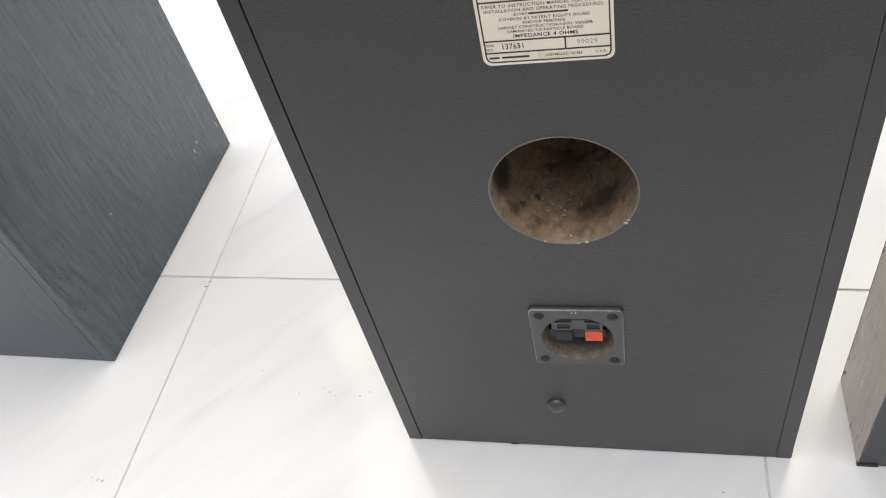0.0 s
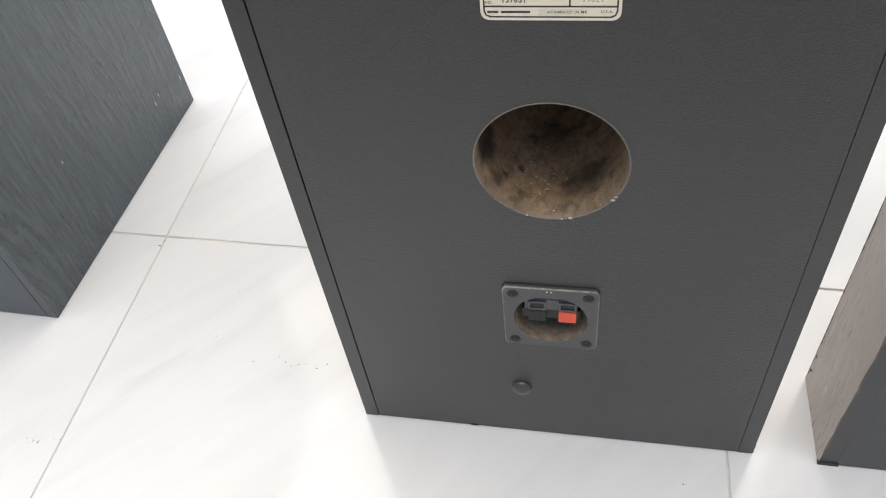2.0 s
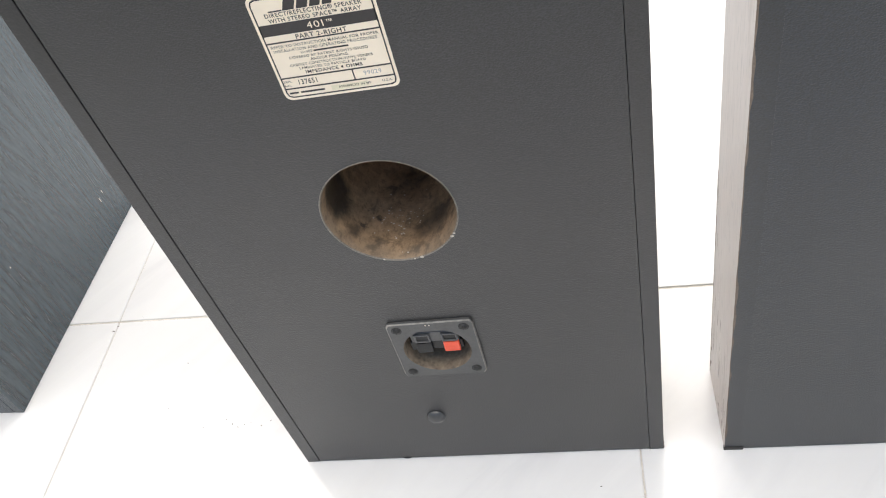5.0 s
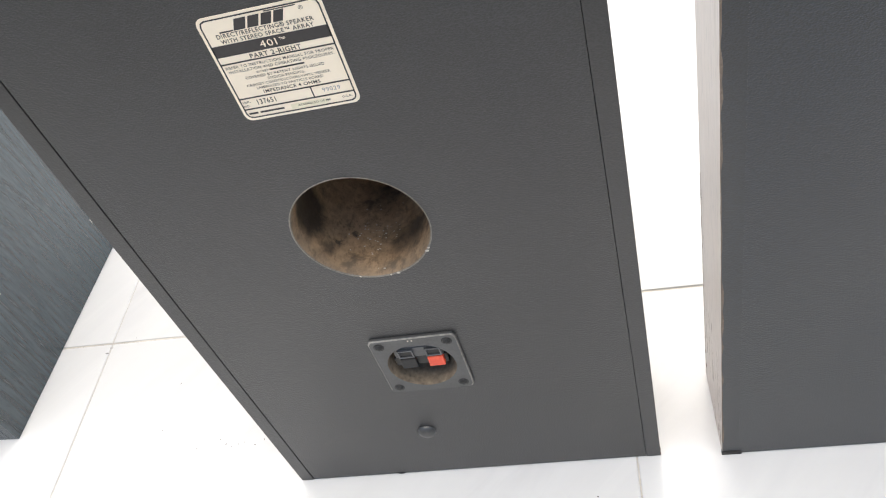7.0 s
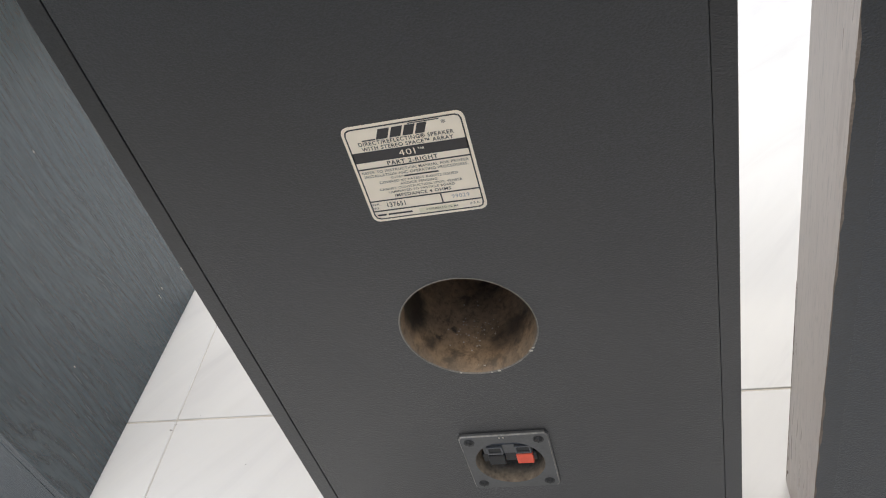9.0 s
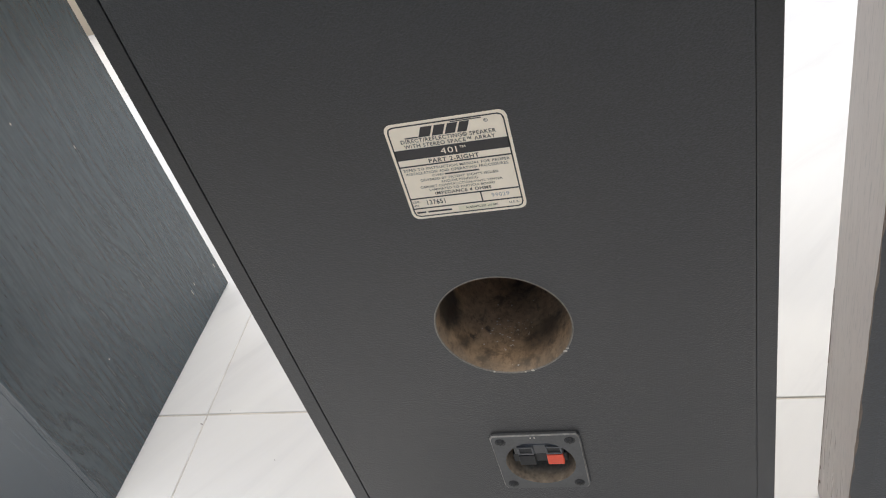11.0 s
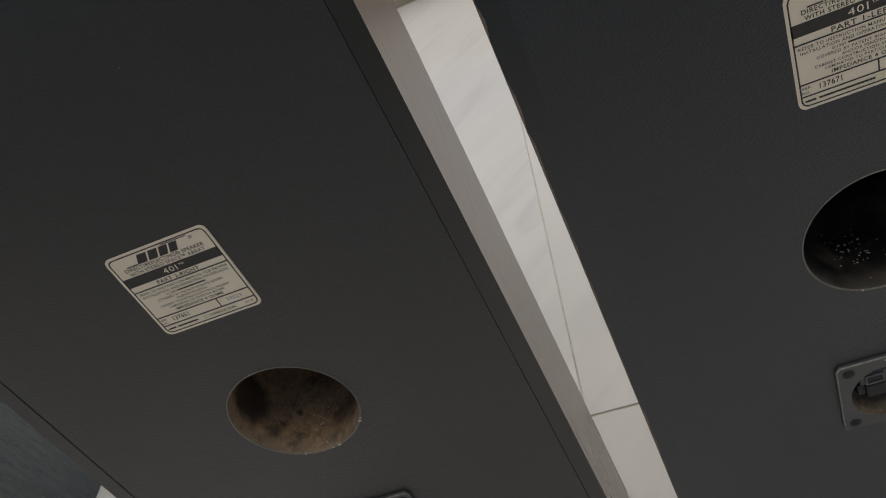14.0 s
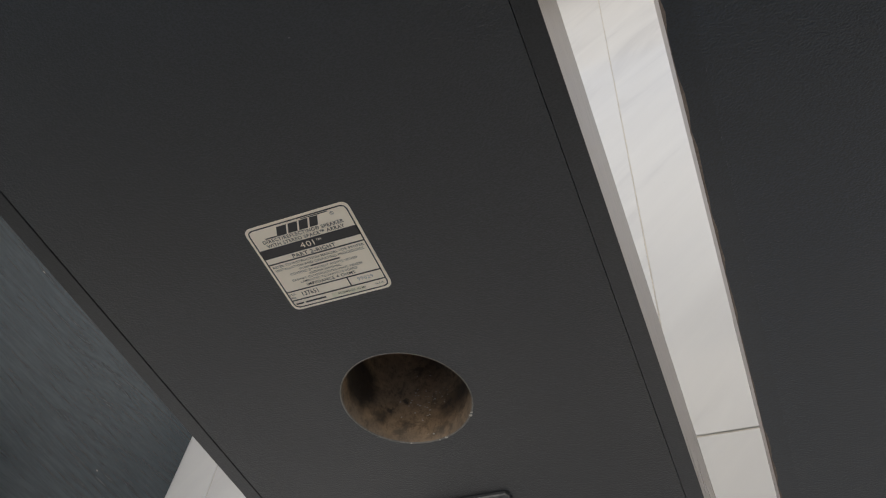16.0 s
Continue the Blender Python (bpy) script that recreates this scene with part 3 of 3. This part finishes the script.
def worn_edge(sp, x, y, way, z0, z1, most, seed):
    """A ragged line of bare brown board along an upright corner at x, the board lying towards +x and way * y."""
    rng = random.Random(seed)
    bm = bmesh.new()
    last, n = None, 70
    for k in range(n + 1):
        z = z0 + (z1 - z0) * k / n
        a, b = (most * rng.random() ** 2.2 + 0.0001 for _ in range(2))
        ring = [bm.verts.new(p) for p in ((x - 0.00015, y + way * a, z), (x - 0.00015, y - way * 0.00015, z), (x + b, y - way * 0.00015, z), (x + 0.0005, y + way * 0.0005, z))]
        if last:
            for i in range(4):
                bm.faces.new((last[i], last[(i + 1) % 4], ring[(i + 1) % 4], ring[i]))
        last = ring
    part("worn_edge", bm, WORN, sp, "brown board showing along the rubbed edge")


def details_mid(sp):
    blob(sp, -0.069, 0.002, 0.0022)
    bm = bmesh.new()
    bmesh.ops.create_icosphere(bm, subdivisions=2, radius=0.001, matrix=Matrix.Translation((-0.123, -0.0001, 0.0045)) @ Matrix.Diagonal((11, 0.25, 0.7, 1)))
    part("scuff", bm, LIGHTER, sp, "pale rubbed scuff near the bottom edge")
    scuffs(sp, WIDTH / 2 - 0.0002, (0.004, 0.011), 0.0010)


def details_right(sp):
    scuffs(sp, -WIDTH / 2 + 0.0002, (0.24, 0.255, 0.262, 0.315, 0.32, 0.345, 0.43, 0.475, 0.49, 0.52, 0.56), 0.0007)
    worn_edge(sp, -WIDTH / 2, 0.0, 1, 0.02, 0.78, 0.0016, 5)
    worn_edge(sp, -WIDTH / 2, 0.084, -1, 0.001, 0.26, 0.0026, 8)
    for y, z in ((0.079, 0.022), (0.081, 0.041), (0.0815, 0.018)):
        bm = bmesh.new()
        bmesh.ops.create_icosphere(bm, subdivisions=2, radius=0.002, matrix=Matrix.Translation((-WIDTH / 2 + 0.0006, y, z)) @ Matrix.Diagonal((0.5, 1.0, 1.6, 1)))
        part("edge_chip", bm, WORN, sp, "bare brown chip in the edge")
    tape = prism([(-WIDTH / 2 - 0.0006, -0.0008), (-WIDTH / 2 + 0.016, -0.001), (-WIDTH / 2 + 0.0155, 0.001), (-WIDTH / 2 - 0.0004, 0.003)], 0.0, 0.0042, bevel=0.0003)
    part("tape", tape, BLACK, sp, "shiny black tape round the bottom corner")


def veneered_cabinet(label):
    """A plain tall cabinet, ash grain on all its sides; origin at the middle of the near bottom edge."""
    sp = new("loudspeaker")
    tagged(sp, label, "loudspeaker", group="loudspeakers on the tile floor")
    half, b = WIDTH / 2, BOARD
    for s in (-1, 1):
        out = [(s * half, 0.0), (s * half, LONG), (s * (half - b), LONG), (s * (half - b), 0.0)]
        part("side_panel", prism(out, 0.0, TALL, bevel=0.0011), TEAL_ASH, sp, "blue-black ash-grain side panel with a few pale scratches")
    part("back_panel", box(-half + b + 0.0001, half - b - 0.0001, 0.0002, 0.014, 0.001, TALL - 0.001), TEAL_ASH, sp)
    part("front_baffle", box(-half + b + 0.0002, half - b - 0.0002, LONG - 0.03, LONG - 0.016, 0.001, TALL - b), BLACK, sp)
    part("top_panel", box(-half + b + 0.0002, half - b - 0.0002, 0.0145, LONG, TALL - b, TALL - 0.0002), TEAL_ASH, sp)
    part("base_panel", box(-half + b + 0.0002, half - b - 0.0002, 0.0145, LONG - 0.031, 0.001, 0.013), TEAL_ASH, sp)
    for y, z, ln in ((0.300, 0.055, 0.010), (0.312, 0.060, 0.006), (0.368, 0.045, 0.009), (0.12, 0.12, 0.003), (0.20, 0.40, 0.004), (0.26, 0.33, 0.005)):
        bm = bmesh.new()
        bmesh.ops.create_icosphere(bm, subdivisions=1, radius=0.0007, matrix=Matrix.Translation((half + 0.0001, y, z)) @ Matrix.Diagonal((0.2, 1.0, ln / 0.0014, 1)))
        part("scratch", bm, DUST, sp, "short pale scratch")
    return sp


mid = loudspeaker(1, PORT, PLATE, TUBE_BROWN, "PART 2-RIGHT", "137651", True, 0.00035, BOARD, 0.0, 0.0, SHORT, VENEER, PANEL, details_mid,
                  "tall black vinyl loudspeaker seen from its rear, round port and terminals")
mid.matrix_basis = pose(0, 0, 0)
right = loudspeaker(-1, (-0.0040, 0.3280, 0.0455), (-0.0083, 0.1840), TUBE_BLACK, "PART 1-LEFT", "137671", False, -0.0009, 0.0145, -0.0048, 0.003, 0.084, VENEER, PANEL_SKY_TINT, details_right,
                    "black vinyl loudspeaker with chipped side edge and blackened port")
right.matrix_basis = pose(0.2243 + WIDTH / 2, -0.003, 0, 0, 0, 0)
left = veneered_cabinet("tall blue-black ash-grain loudspeaker cabinet, plain wooden sides")
LEFT_TURN = -1.4
corner = Vector((-0.540, 0.0770, 0))
m = pose(0, 0, 0, 0, 0, LEFT_TURN)
left.matrix_basis = Matrix.Translation(corner - m @ Vector((WIDTH / 2, 0, 0))) @ m

# ---- small things on the floor ----
rng = random.Random(11)
grit = bmesh.new()
for gx, gy, spread, count in ((-0.255, 0.046, 0.011, 5), (-0.302, 0.045, 0.003, 1), (-0.274, 0.054, 0.002, 1), (-0.233, 0.041, 0.002, 1), (-0.490, -0.066, 0.006, 7), (-0.470, -0.060, 0.003, 2),
                              (-0.4668, 0.188, 0.0015, 5), (-0.4655, 0.196, 0.001, 3), (-0.40, 0.12, 0.08, 3), (0.05, -0.07, 0.1, 2)):
    for k in range(count):
        p = Vector((gx + rng.gauss(0, spread), gy + rng.gauss(0, spread * 0.5), 0.0002))
        bmesh.ops.create_icosphere(grit, subdivisions=1, radius=rng.uniform(0.0003, 0.0006), matrix=Matrix.Translation(p) @ pose(0, 0, 0, 0, 0, rng.uniform(0, 180)) @ Matrix.Diagonal((rng.uniform(1, 2.2), 1, 0.5, 1)))
tagged(part("grit", grit, GRIT), "dark specks of grit scattered on the white tiles", "grit", kind="stuff")

# ---- floor tiles ----
sx, sy = (PITCH - JOINT) / 2, (PITCH_Y - JOINT_Y) / 2
bm = box(-sx, sx, -sy, sy, -0.009, 0.0, bevel=0.0007)
bm.transform(Matrix(((1, V.x, 0, 0), (U.y, 1, 0, 0), (0, 0, 1, 0), (0, 0, 0, 1))))
tile_mesh = bpy.data.meshes.new("tile")
bmesh.ops.recalc_face_normals(bm, faces=bm.faces[:])
bm.to_mesh(tile_mesh)
bm.free()
tile_mesh.materials.append(GLAZE)
rng = random.Random(5)
for i in range(-6, 8):
    for j in range(-1, 1):
        at = CROSS + U * PITCH * (i + 0.5) + V * PITCH_Y * (j + 0.5)
        if -4.25 < at.x < 4.25:
            tile = new("tile", tile_mesh)
            tile.parent = slab
            tile.location = at + Vector((0.0008 if j < 0 else 0, 0, rng.uniform(-0.0003, 0.0)))
